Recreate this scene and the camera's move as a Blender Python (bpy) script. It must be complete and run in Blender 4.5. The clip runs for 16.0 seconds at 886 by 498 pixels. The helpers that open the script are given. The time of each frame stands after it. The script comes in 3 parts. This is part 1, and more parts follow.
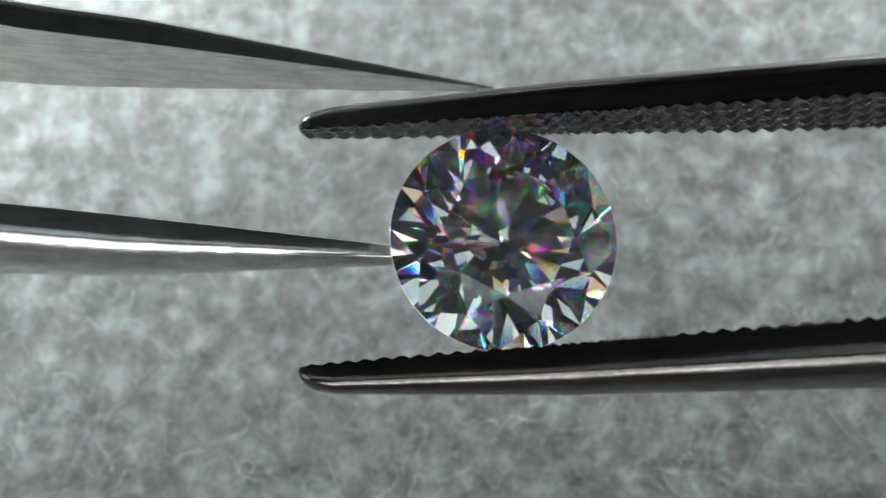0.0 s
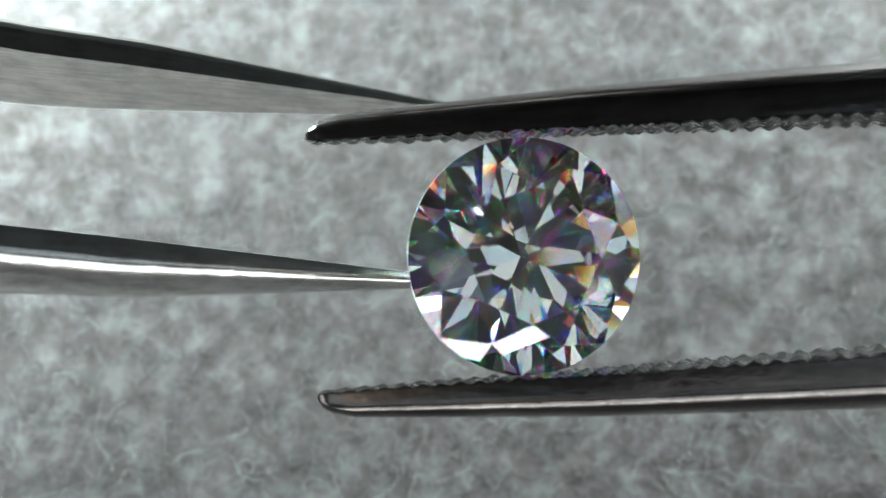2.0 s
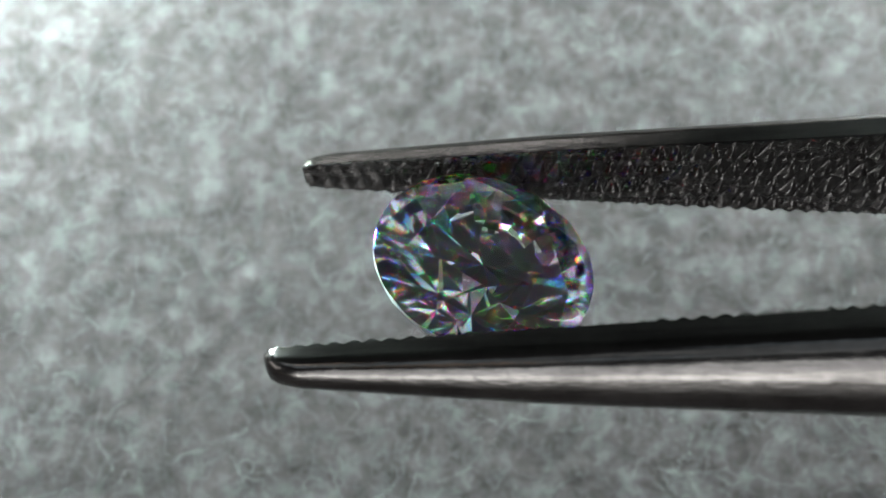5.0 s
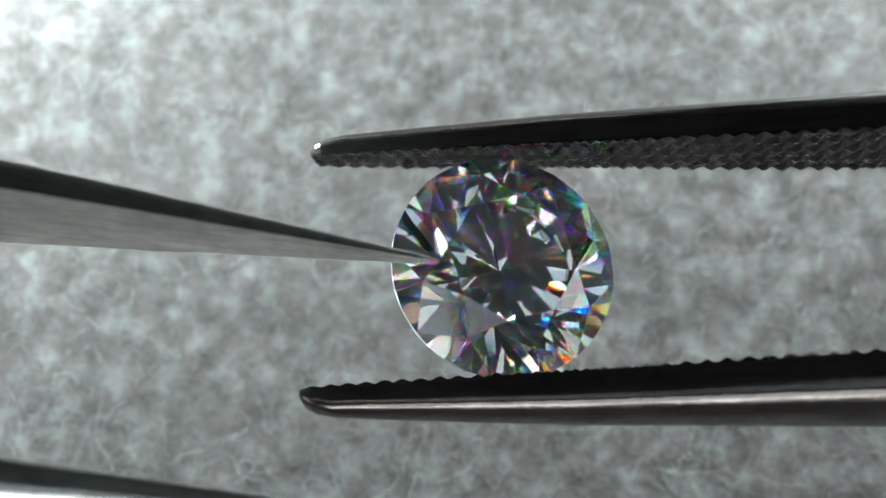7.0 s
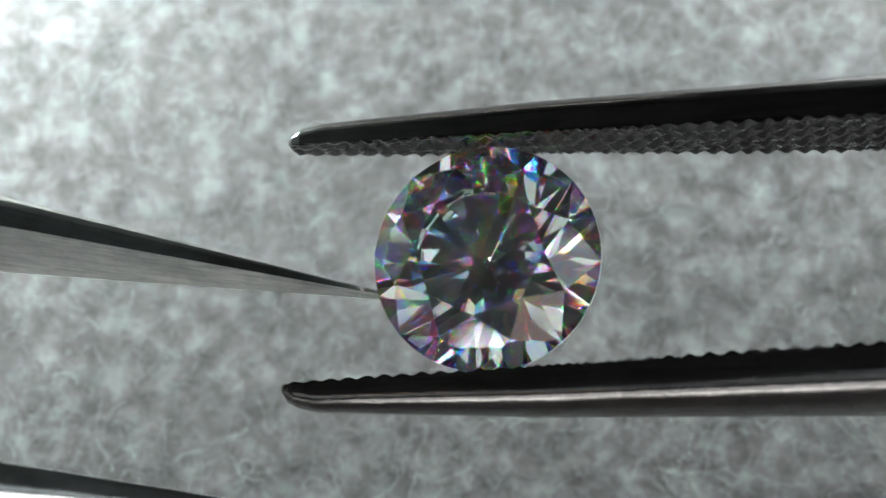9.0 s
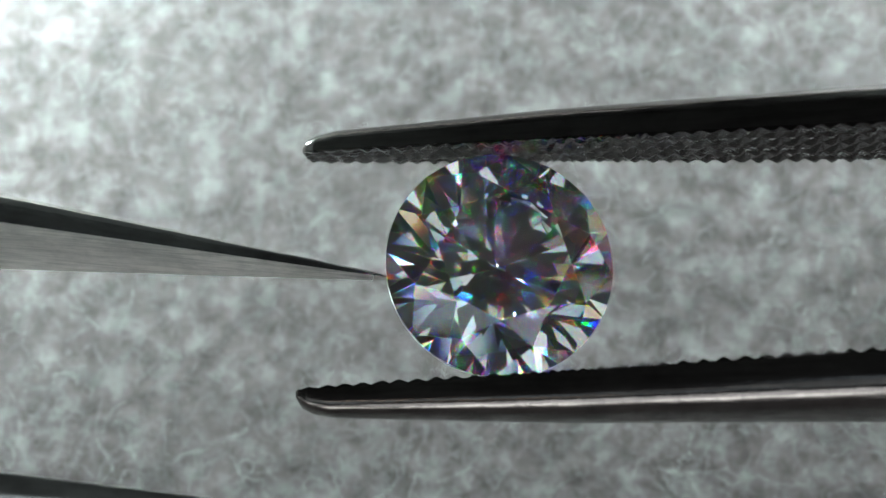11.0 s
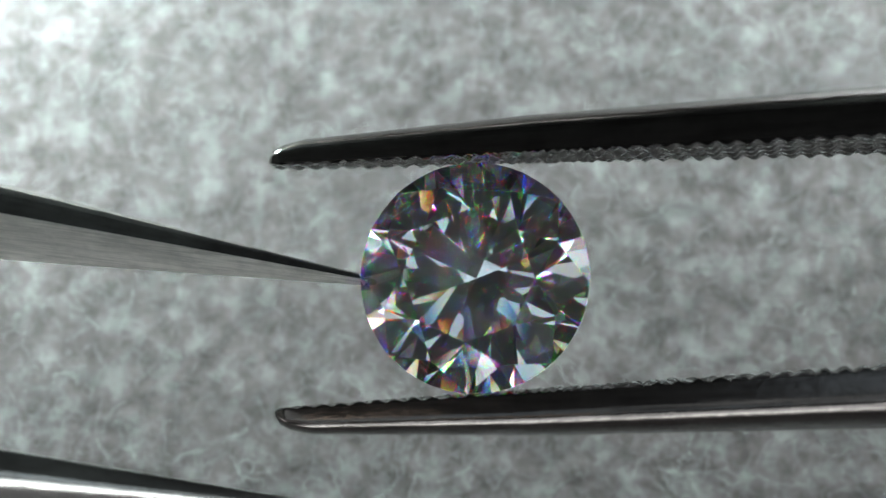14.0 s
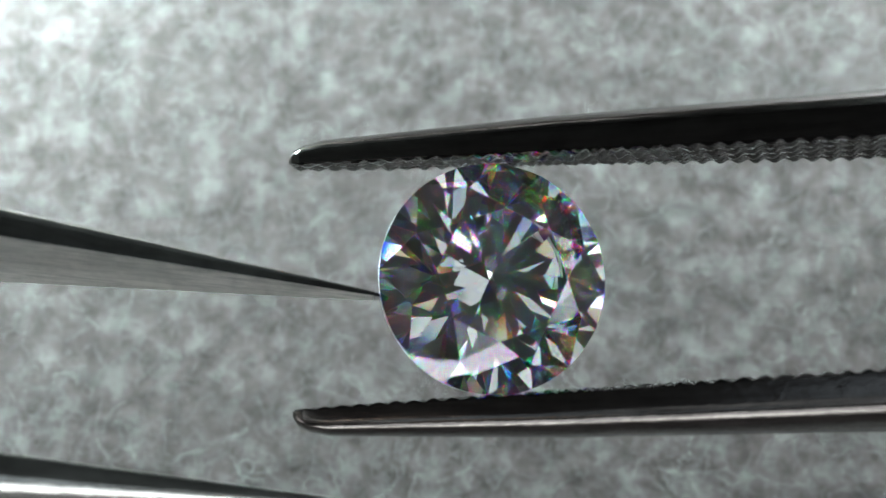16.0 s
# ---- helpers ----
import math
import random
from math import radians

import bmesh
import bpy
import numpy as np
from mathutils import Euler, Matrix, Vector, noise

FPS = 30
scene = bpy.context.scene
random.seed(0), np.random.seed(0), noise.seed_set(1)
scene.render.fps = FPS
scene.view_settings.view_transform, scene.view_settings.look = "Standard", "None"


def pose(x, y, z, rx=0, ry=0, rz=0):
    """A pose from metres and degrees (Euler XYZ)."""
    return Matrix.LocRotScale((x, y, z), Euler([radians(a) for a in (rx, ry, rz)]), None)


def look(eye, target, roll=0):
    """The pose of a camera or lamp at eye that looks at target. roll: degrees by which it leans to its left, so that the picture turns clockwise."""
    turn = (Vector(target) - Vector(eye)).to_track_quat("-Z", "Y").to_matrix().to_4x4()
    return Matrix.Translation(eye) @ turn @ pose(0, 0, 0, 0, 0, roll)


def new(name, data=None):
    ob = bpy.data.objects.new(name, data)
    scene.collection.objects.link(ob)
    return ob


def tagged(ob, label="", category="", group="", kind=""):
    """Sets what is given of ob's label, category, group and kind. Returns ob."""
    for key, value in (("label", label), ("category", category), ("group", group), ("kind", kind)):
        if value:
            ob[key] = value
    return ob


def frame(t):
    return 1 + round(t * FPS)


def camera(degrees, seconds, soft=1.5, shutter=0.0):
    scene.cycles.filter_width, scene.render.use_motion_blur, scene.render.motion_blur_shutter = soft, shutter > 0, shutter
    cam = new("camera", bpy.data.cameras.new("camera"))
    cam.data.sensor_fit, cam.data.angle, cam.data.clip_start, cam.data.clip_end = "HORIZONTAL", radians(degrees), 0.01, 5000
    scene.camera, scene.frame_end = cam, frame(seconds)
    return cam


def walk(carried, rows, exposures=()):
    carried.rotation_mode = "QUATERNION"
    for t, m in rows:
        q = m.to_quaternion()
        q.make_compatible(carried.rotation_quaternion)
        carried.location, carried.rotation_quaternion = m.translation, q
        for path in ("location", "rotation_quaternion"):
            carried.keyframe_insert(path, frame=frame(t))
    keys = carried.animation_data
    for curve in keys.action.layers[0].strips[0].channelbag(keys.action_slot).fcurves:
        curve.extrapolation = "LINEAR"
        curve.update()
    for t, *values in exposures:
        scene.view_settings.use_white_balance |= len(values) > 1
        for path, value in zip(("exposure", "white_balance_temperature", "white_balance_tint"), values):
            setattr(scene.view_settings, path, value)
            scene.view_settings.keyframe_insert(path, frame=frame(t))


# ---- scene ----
cam = camera(40, 16.0, soft=1.5)
MM = 0.001
HEIGHT, LEAN = 10.4, 12
# the stage: origin at the held stone, x along the tweezers, y across the view, z towards the camera; numbers in millimetres
STAGE = pose(0, 0, HEIGHT * MM, LEAN)


def stage(x, y, z, rx=0, ry=0, rz=0):
    turn = pose(0, 0, 0, 0, 0, rz) @ pose(0, 0, 0, 0, ry) @ pose(0, 0, 0, rx)
    return STAGE @ Matrix.Translation((x * MM, y * MM, z * MM)) @ turn


def spot_on(x, y, z):
    return (STAGE @ Vector((x * MM, y * MM, z * MM)))


walk(cam, [(0.0, stage(0, 0, 34.66)), (16.0, stage(0, 0, 34.66))], [(0.0, 0.0), (2.7, 0.0), (3.3, -0.2), (4.2, -0.2), (6.4, 0.0), (11.0, 0.0), (12.5, 0.06), (13.7, -0.05), (16.0, -0.05)])
cam.data.dof.use_dof = True
cam.data.dof.focus_distance = 0.0350
cam.data.dof.aperture_fstop = 64

# ---- light ----
scene.cycles.max_bounces, scene.cycles.transmission_bounces, scene.cycles.glossy_bounces = 28, 28, 28
world = bpy.data.worlds.new("room_air")
scene.world = world
world.use_nodes = True
world.node_tree.nodes["Background"].inputs[0].default_value = (0.75, 0.85, 0.9, 1)
world.node_tree.nodes["Background"].inputs[1].default_value = 0.006


def area_lamp(name, eye, target, sx, sy, watts, colour):
    lamp = bpy.data.lights.new(name, "AREA")
    lamp.shape, lamp.size, lamp.size_y, lamp.energy, lamp.color = "RECTANGLE", sx, sy, watts, colour
    ob = new(name, lamp)
    ob.matrix_world = look(eye, target)
    return ob


def pane_lamps(name, middle, target, across, columns, rows, width, height, watts, colour):
    """Light as through a barred window: one lamp in each pane."""
    for c in range(columns):
        for r in range(rows):
            m, n = c - (columns - 1) / 2, r - (rows - 1) / 2
            eye = Vector(middle) + Vector(across) * m * (width + 0.07) + Vector((0, 0, n * (height + 0.07)))
            area_lamp(name, eye, eye + Vector(target), width, height, watts, colour)


pane_lamps("south_window_light", (-0.1, -1.98, 0.74), (0, 1, 0), (1, 0, 0), 4, 2, 0.40, 0.29, 1.25, (0.90, 0.98, 1.0))
pane_lamps("south_low_window_light", (-0.1, -1.98, 0.17), (0, 1, 0), (1, 0, 0), 4, 1, 0.40, 0.34, 3.1, (0.93, 1.0, 0.99))
# no window here: unseen lamps added to glint along the upper jaw's edge
pane_lamps("north_edge_fill", (-0.75, 1.98, 0.30), (0, -1, 0), (1, 0, 0), 3, 1, 0.36, 0.16, 0.6, (0.95, 1.0, 1.0))
pane_lamps("west_window_light", (-1.98, -1.10, 0.50), (1, 0, 0), (0, 1.1, 0), 3, 1, 0.46, 0.46, 2.0, (0.97, 1.0, 0.99))
pane_lamps("east_window_light", (1.98, -0.20, 0.50), (-1, 0, 0), (0, 1.2, 0), 3, 2, 0.55, 0.36, 1.0, (0.91, 0.99, 1.0))
# unseen square lamps beside the bench for the facets to mirror, one dim over it; a few small bright ones between them
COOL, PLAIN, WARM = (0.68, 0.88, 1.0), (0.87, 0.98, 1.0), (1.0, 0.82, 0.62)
# both 0.26 lamps are fill, added to lift the stone's dark centre
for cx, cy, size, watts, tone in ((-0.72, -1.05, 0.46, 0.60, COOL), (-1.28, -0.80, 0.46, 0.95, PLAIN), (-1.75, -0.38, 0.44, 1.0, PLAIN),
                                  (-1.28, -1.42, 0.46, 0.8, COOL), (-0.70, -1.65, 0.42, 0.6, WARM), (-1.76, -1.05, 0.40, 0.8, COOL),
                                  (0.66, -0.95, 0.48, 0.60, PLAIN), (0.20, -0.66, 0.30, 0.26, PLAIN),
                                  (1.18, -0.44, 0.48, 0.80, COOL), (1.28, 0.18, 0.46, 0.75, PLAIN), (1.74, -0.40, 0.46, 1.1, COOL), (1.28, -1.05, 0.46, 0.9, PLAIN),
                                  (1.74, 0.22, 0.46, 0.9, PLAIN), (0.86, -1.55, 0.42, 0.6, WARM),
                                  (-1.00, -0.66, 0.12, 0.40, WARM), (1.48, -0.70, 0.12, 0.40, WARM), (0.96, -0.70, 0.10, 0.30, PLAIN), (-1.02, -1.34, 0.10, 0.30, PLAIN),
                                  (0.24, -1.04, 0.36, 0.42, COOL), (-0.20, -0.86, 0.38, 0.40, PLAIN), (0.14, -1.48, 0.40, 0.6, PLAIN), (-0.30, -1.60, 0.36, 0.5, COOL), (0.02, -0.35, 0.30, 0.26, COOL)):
    area_lamp("facet_fill_light", (cx, cy, 1.72), (cx, cy, 0), size, size, watts * 0.66, tone)


def small_lamp(place, radius, watts, colour):
    """A small added lamp close to the sheet, just out of view."""
    lamp = bpy.data.lights.new("corner_lamp", "POINT")
    lamp.energy, lamp.color, lamp.shadow_soft_size = watts, colour, radius
    new("corner_lamp", lamp).location = place


# stand-ins for the unseen source that brightens the sheet's upper corners
small_lamp((-0.031, 0.028, 0.0085), 0.004, 0.52, (0.75, 1.0, 0.965))
small_lamp((0.031, 0.034, 0.0085), 0.004, 0.38, (0.77, 1.0, 0.97))


# ---- materials ----
def material(name):
    mat = bpy.data.materials.new(name)
    mat.use_nodes = True
    tree = mat.node_tree
    return mat, tree, tree.nodes["Principled BSDF"]


def node(tree, kind, **values):
    n = tree.nodes.new(kind)
    for key, value in values.items():
        n.inputs[key.replace("_", " ")].default_value = value
    return n


def ramp(tree, fac, stops):
    n = tree.nodes.new("ShaderNodeValToRGB")
    while len(n.color_ramp.elements) < len(stops):
        n.color_ramp.elements.new(0.5)
    for e, (p, c) in zip(n.color_ramp.elements, stops):
        e.position, e.color = p, (*c, 1)
    tree.links.new(fac, n.inputs[0])
    return n.outputs[0]


def coords(tree, scale):
    tc = tree.nodes.new("ShaderNodeTexCoord")
    mp = tree.nodes.new("ShaderNodeMapping")
    mp.inputs["Scale"].default_value = scale
    tree.links.new(tc.outputs["Object"], mp.inputs[0])
    return mp.outputs[0]


def bump(tree, height, bsdf, strength, distance):
    n = node(tree, "ShaderNodeBump", Strength=strength, Distance=distance)
    tree.links.new(height, n.inputs["Height"])
    tree.links.new(n.outputs[0], bsdf.inputs["Normal"])


def noise_tex(tree, vector, scale, detail=4.0, rough=0.55):
    n = node(tree, "ShaderNodeTexNoise", Scale=scale, Detail=detail, Roughness=rough)
    tree.links.new(vector, n.inputs["Vector"])
    return n.outputs[0]


def felt_material():
    mat, tree, bsdf = material("pressed_fibre")
    v = coords(tree, (1, 1, 1))
    big, mid, fine = noise_tex(tree, v, 300, 4, 0.6), noise_tex(tree, v, 960, 5, 0.62), noise_tex(tree, v, 5200, 3)

    def times(a, c):
        mix = tree.nodes.new("ShaderNodeMix")
        mix.data_type, mix.blend_type = "RGBA", "MULTIPLY"
        mix.inputs[0].default_value = 1.0
        tree.links.new(a, mix.inputs[6])
        tree.links.new(c, mix.inputs[7])
        return mix.outputs[2]

    tone = times(ramp(tree, big, [(0.36, (0.74, 0.715, 0.717)), (0.64, (1, 0.99, 0.995))]), ramp(tree, mid, [(0.35, (0.096, 0.077, 0.079)), (0.5, (0.140, 0.114, 0.117)), (0.65, (0.222, 0.197, 0.201))]))
    tree.links.new(times(tone, ramp(tree, fine, [(0.3, (0.82, 0.82, 0.82)), (0.7, (1, 1, 1))])), bsdf.inputs["Base Color"])
    bsdf.inputs["Roughness"].default_value = 0.95
    bsdf.inputs["Specular IOR Level"].default_value = 0.1
    bump(tree, fine, bsdf, 0.3, 0.00005)
    return mat


def fibre_material():
    mat, tree, bsdf = material("loose_fibre")
    geo = tree.nodes.new("ShaderNodeNewGeometry")
    tree.links.new(ramp(tree, geo.outputs["Random Per Island"], [(0.0, (0.15, 0.138, 0.139)), (0.8, (0.19, 0.177, 0.179)), (1.0, (0.38, 0.37, 0.372))]), bsdf.inputs["Base Color"])
    bsdf.inputs["Roughness"].default_value = 0.7
    bsdf.inputs["Transmission Weight"].default_value = 0.0
    return mat


def steel_material(name, base, rough, grain, strength, scratch=1.0, pitted=0.0):
    """Brushed steel; the grain runs along x. scratch: how dark the darkest scratches are; pitted: small dents."""
    mat, tree, bsdf = material(name)
    streak = noise_tex(tree, coords(tree, (60, 900, 900)), grain, 4, 0.6)
    spots = noise_tex(tree, coords(tree, (1, 1, 1)), 900, 4, 0.65)
    dents = noise_tex(tree, coords(tree, (0.6, 1, 1)), 4200, 3, 0.6)
    low = [c * 0.72 for c in base]
    mix = tree.nodes.new("ShaderNodeMix")
    mix.data_type, mix.blend_type = "RGBA", "MULTIPLY"
    mix.inputs[0].default_value = 1.0
    tree.links.new(ramp(tree, spots, [(0.3, low), (0.6, base)]), mix.inputs[6])
    tree.links.new(ramp(tree, streak, [(0.36, (scratch,) * 3), (0.56, (1, 1, 1))]), mix.inputs[7])
    tree.links.new(mix.outputs[2], bsdf.inputs["Base Color"])
    bsdf.inputs["Metallic"].default_value = 1.0
    r = tree.nodes.new("ShaderNodeMapRange")
    r.inputs["To Min"].default_value, r.inputs["To Max"].default_value = rough * 0.75, rough * 1.35
    tree.links.new(streak, r.inputs[0])
    tree.links.new(r.outputs[0], bsdf.inputs["Roughness"])
    if pitted:
        first = node(tree, "ShaderNodeBump", Strength=pitted, Distance=0.00003)
        tree.links.new(dents, first.inputs["Height"])
        second = node(tree, "ShaderNodeBump", Strength=strength, Distance=0.00002)
        tree.links.new(streak, second.inputs["Height"])
        tree.links.new(first.outputs[0], second.inputs["Normal"])
        tree.links.new(second.outputs[0], bsdf.inputs["Normal"])
    else:
        bump(tree, streak, bsdf, strength, 0.00002)
    return mat


def gem_material(name, rough, bands):
    """Clear stone; bands are pairs of colour and refractive index."""
    mat = bpy.data.materials.new(name)
    mat.use_nodes = True
    tree = mat.node_tree
    tree.nodes.clear()
    out, total = tree.nodes.new("ShaderNodeOutputMaterial"), None
    for colour, ior in bands:
        g = tree.nodes.new("ShaderNodeBsdfGlass")
        g.inputs["Color"].default_value, g.inputs["Roughness"].default_value, g.inputs["IOR"].default_value = (*colour, 1), rough, ior
        if total:
            add = tree.nodes.new("ShaderNodeAddShader")
            tree.links.new(total, add.inputs[0])
            tree.links.new(g.outputs[0], add.inputs[1])
            total = add.outputs[0]
        else:
            total = g.outputs[0]
    tree.links.new(total, out.inputs[0])
    return mat


def girdle_material():
    """Finely ground edge of the stone: a white frosted skin that lets part of the light in."""
    mat, tree, bsdf = material("ground_girdle")
    n = noise_tex(tree, coords(tree, (1, 1, 1)), 9000, 3)
    tree.links.new(ramp(tree, n, [(0.3, (0.66, 0.68, 0.70)), (0.7, (0.86, 0.88, 0.89))]), bsdf.inputs["Base Color"])
    bsdf.inputs["Roughness"].default_value = 0.35
    bsdf.inputs["IOR"].default_value = 2.42
    bsdf.inputs["Transmission Weight"].default_value = 0.45
    return mat


def paint_material(name, a, b, scale, rough):
    mat, tree, bsdf = material(name)
    n = noise_tex(tree, coords(tree, (1, 1, 1)), scale, 5)
    tree.links.new(ramp(tree, n, [(0.3, a), (0.7, b)]), bsdf.inputs["Base Color"])
    bsdf.inputs["Roughness"].default_value = rough
    bump(tree, n, bsdf, 0.15, 0.002)
    return mat


FELT, FIBRE = felt_material(), fibre_material()
STEEL = steel_material("dark_polished_steel", (0.172, 0.153, 0.147), 0.165, 4.0, 0.10, 0.75, 0.36)
TEETH = steel_material("knurled_steel", (0.085, 0.077, 0.075), 0.25, 4.0, 0.15, 0.8, 0.25)
SATIN = steel_material("satin_steel", (0.72, 0.70, 0.68), 0.16, 5.0, 0.10, 0.85, 0.30)
SATIN_BACK = steel_material("blasted_steel", (0.70, 0.68, 0.66), 0.21, 5.0, 0.08, 0.9, 0.42)
BRUSHED = steel_material("scratched_steel", (0.96, 0.92, 0.89), 0.36, 11.0, 0.35, 0.74, 0.2)
GEM = gem_material("clear_gemstone", 0.0, (((1, 1, 1), 2.42),))
FIRE = gem_material("dispersing_gemstone", 0.0, (((1, 0, 0), 2.406), ((0, 1, 0), 2.42), ((0, 0, 1), 2.437)))
GIRDLE = girdle_material()
WALL = paint_material("wall_paint", (0.075, 0.080, 0.083), (0.10, 0.107, 0.11), 3, 0.8)
WOOD = paint_material("table_wood", (0.07, 0.045, 0.03), (0.12, 0.08, 0.05), 30, 0.45)


# ---- mesh helpers ----
def part(name, bm, mat, parent=None, label="", smooth=False, sharp=35):
    mesh = bpy.data.meshes.new(name)
    bm.normal_update()
    bm.to_mesh(mesh)
    bm.free()
    mesh.materials.append(mat)
    if smooth:
        mesh.shade_smooth()
        mesh.set_sharp_from_angle(angle=radians(sharp))
    ob = new(name, mesh)
    ob.parent = parent
    if label:
        tagged(ob, label)
    return ob


def mesh_object(name, verts, faces, mat, parent=None, smooth=False):
    mesh = bpy.data.meshes.new(name)
    mesh.from_pydata([tuple(v) for v in verts], [], faces)
    mesh.materials.append(mat)
    if smooth:
        mesh.shade_smooth()
    ob = new(name, mesh)
    ob.parent = parent
    return ob


def box(name, x0, x1, y0, y1, z0, z1, mat, bevel=0.0):
    bm = bmesh.new()
    bmesh.ops.create_cube(bm, size=1)
    for v in bm.verts:
        v.co = Vector(((x0 + x1) / 2 + v.co.x * (x1 - x0), (y0 + y1) / 2 + v.co.y * (y1 - y0), (z0 + z1) / 2 + v.co.z * (z1 - z0)))
    if bevel:
        bmesh.ops.bevel(bm, geom=bm.edges[:], offset=bevel, segments=3, affect="EDGES")
    return part(name, bm, mat)


def loft(sections):
    """A closed skin over loops of equal count."""
    bm = bmesh.new()
    loops = [[bm.verts.new(p) for p in s] for s in sections]
    n = len(loops[0])
    for a, b in zip(loops, loops[1:]):
        for i in range(n):
            bm.faces.new((a[i], a[(i + 1) % n], b[(i + 1) % n], b[i]))
    bm.faces.new(loops[0][::-1])
    bm.faces.new(loops[-1])
    bmesh.ops.recalc_face_normals(bm, faces=bm.faces[:])
    return bm


# ---- the room ----
def room():
    tagged(box("floor", -2.1, 2.1, -2.1, 2.1, -0.80, -0.75, WOOD), "dark brown wooden floor of the room", "floor", kind="structure")
    tagged(box("ceiling", -2.1, 2.1, -2.1, 2.1, 1.75, 1.80, WALL), "plain grey painted ceiling", "ceiling", kind="structure")
    for name, a in (("wall_south", (-2.1, 2.1, -2.1, -2.0)), ("wall_north", (-2.1, 2.1, 2.0, 2.1)),
                    ("wall_west", (-2.1, -2.0, -2.0, 2.0)), ("wall_east", (2.0, 2.1, -2.0, 2.0))):
        tagged(box(name, *a, -0.75, 1.75, WALL), "plain grey painted wall", "wall", kind="structure")
    table = new("work_table")
    tagged(table, "dark brown wooden work table under the fibre sheet", "table")
    top = box("tabletop", -0.6, 0.6, -0.35, 0.45, -0.032, -0.0025, WOOD, 0.003)
    top.parent = table
    for x in (-0.55, 0.55):
        for y in (-0.30, 0.40):
            leg = box("leg", x - 0.025, x + 0.025, y - 0.025, y + 0.025, -0.75, -0.032, WOOD, 0.003)
            leg.parent = table


room()


# ---- the fibre sheet ----
def relief(x, y):
    """Height of the sheet in mm at x, y in mm."""
    h = 0.035 * noise.noise((x * 0.45, y * 0.45, 1.3)) + 0.014 * noise.noise((x * 1.05, y * 1.05, 4.1))
    return h + 0.002 * noise.noise((x * 2.6, y * 2.6, 7.7))


def fibre_sheet():
    def stations(half, far, step):
        inner = list(np.arange(-half, half + step / 2, step))
        outer = [half + (far - half) * (k / 14) ** 1.6 for k in range(1, 15)]
        return [-o for o in outer[::-1]] + inner + outer
    xs, ys = stations(24, 105, 0.16), [y + 2 for y in stations(19, 74, 0.16)]
    verts = [(x * MM, y * MM, relief(x, y) * MM) for y in ys for x in xs]
    n, m = len(xs), len(ys)
    faces = [(j * n + i, j * n + i + 1, (j + 1) * n + i + 1, (j + 1) * n + i) for j in range(m - 1) for i in range(n - 1)]
    rim = [i for i in range(n)] + [j * n + n - 1 for j in range(1, m)] + [(m - 1) * n + i for i in range(n - 2, -1, -1)] + [j * n for j in range(m - 2, 0, -1)]
    low = len(verts)
    verts += [(verts[i][0], verts[i][1], -0.0025) for i in rim]
    k = len(rim)
    faces += [(rim[(i + 1) % k], rim[i], low + i, low + (i + 1) % k) for i in range(k)]
    faces.append(tuple(low + i for i in range(k - 1, -1, -1)))
    ob = mesh_object("fibre_sheet", verts, faces, FELT, smooth=True)
    tagged(ob, "pale grey pressed fibre sheet with a mottled woolly surface", "felt sheet", kind="structure")


def loose_fibres(count):
    rng = np.random.default_rng(5)
    verts, faces = [], []
    ring = [(math.cos(a), math.sin(a)) for a in (0.5, 2.6, 4.7)]
    for _ in range(count):
        x, y = rng.uniform(-23, 23), -16 + 36 * rng.uniform(0, 1) ** 1.5
        heading, curl = rng.uniform(0, 2 * math.pi), rng.normal(0, 0.55)
        length, r = rng.uniform(0.5, 1.7), rng.uniform(0.004, 0.011)
        lift, steps = rng.uniform(-0.015, 0.05), 9
        if y < -5 and rng.uniform() < 0.2:
            length, lift, r = length * 1.2, rng.uniform(0.1, 0.9), rng.uniform(0.004, 0.007)
        base = len(verts)
        for s in range(steps):
            f = s / (steps - 1)
            h = relief(x, y) + 0.004 + lift * math.sin(math.pi * f) ** 2 + 0.012 * noise.noise((x * 2, y * 2, heading))
            across = (-math.sin(heading), math.cos(heading))
            for c, d in ring:
                verts.append(((x + across[0] * c * r) * MM, (y + across[1] * c * r) * MM, (h + d * r) * MM))
            x, y = x + math.cos(heading) * length / steps, y + math.sin(heading) * length / steps
            heading += curl * 0.5 + rng.normal(0, 0.28)
        for s in range(steps - 1):
            a, b = base + s * 3, base + s * 3 + 3
            faces += [(a, a + 1, b + 1, b), (a + 1, a + 2, b + 2, b + 1), (a + 2, a, b, b + 2)]
    ob = mesh_object("loose_fibres", verts, faces, FIBRE, smooth=True)
    tagged(ob, "fine curled white fibres lying on the sheet", "fibres", kind="stuff")


fibre_sheet()
loose_fibres(17000)


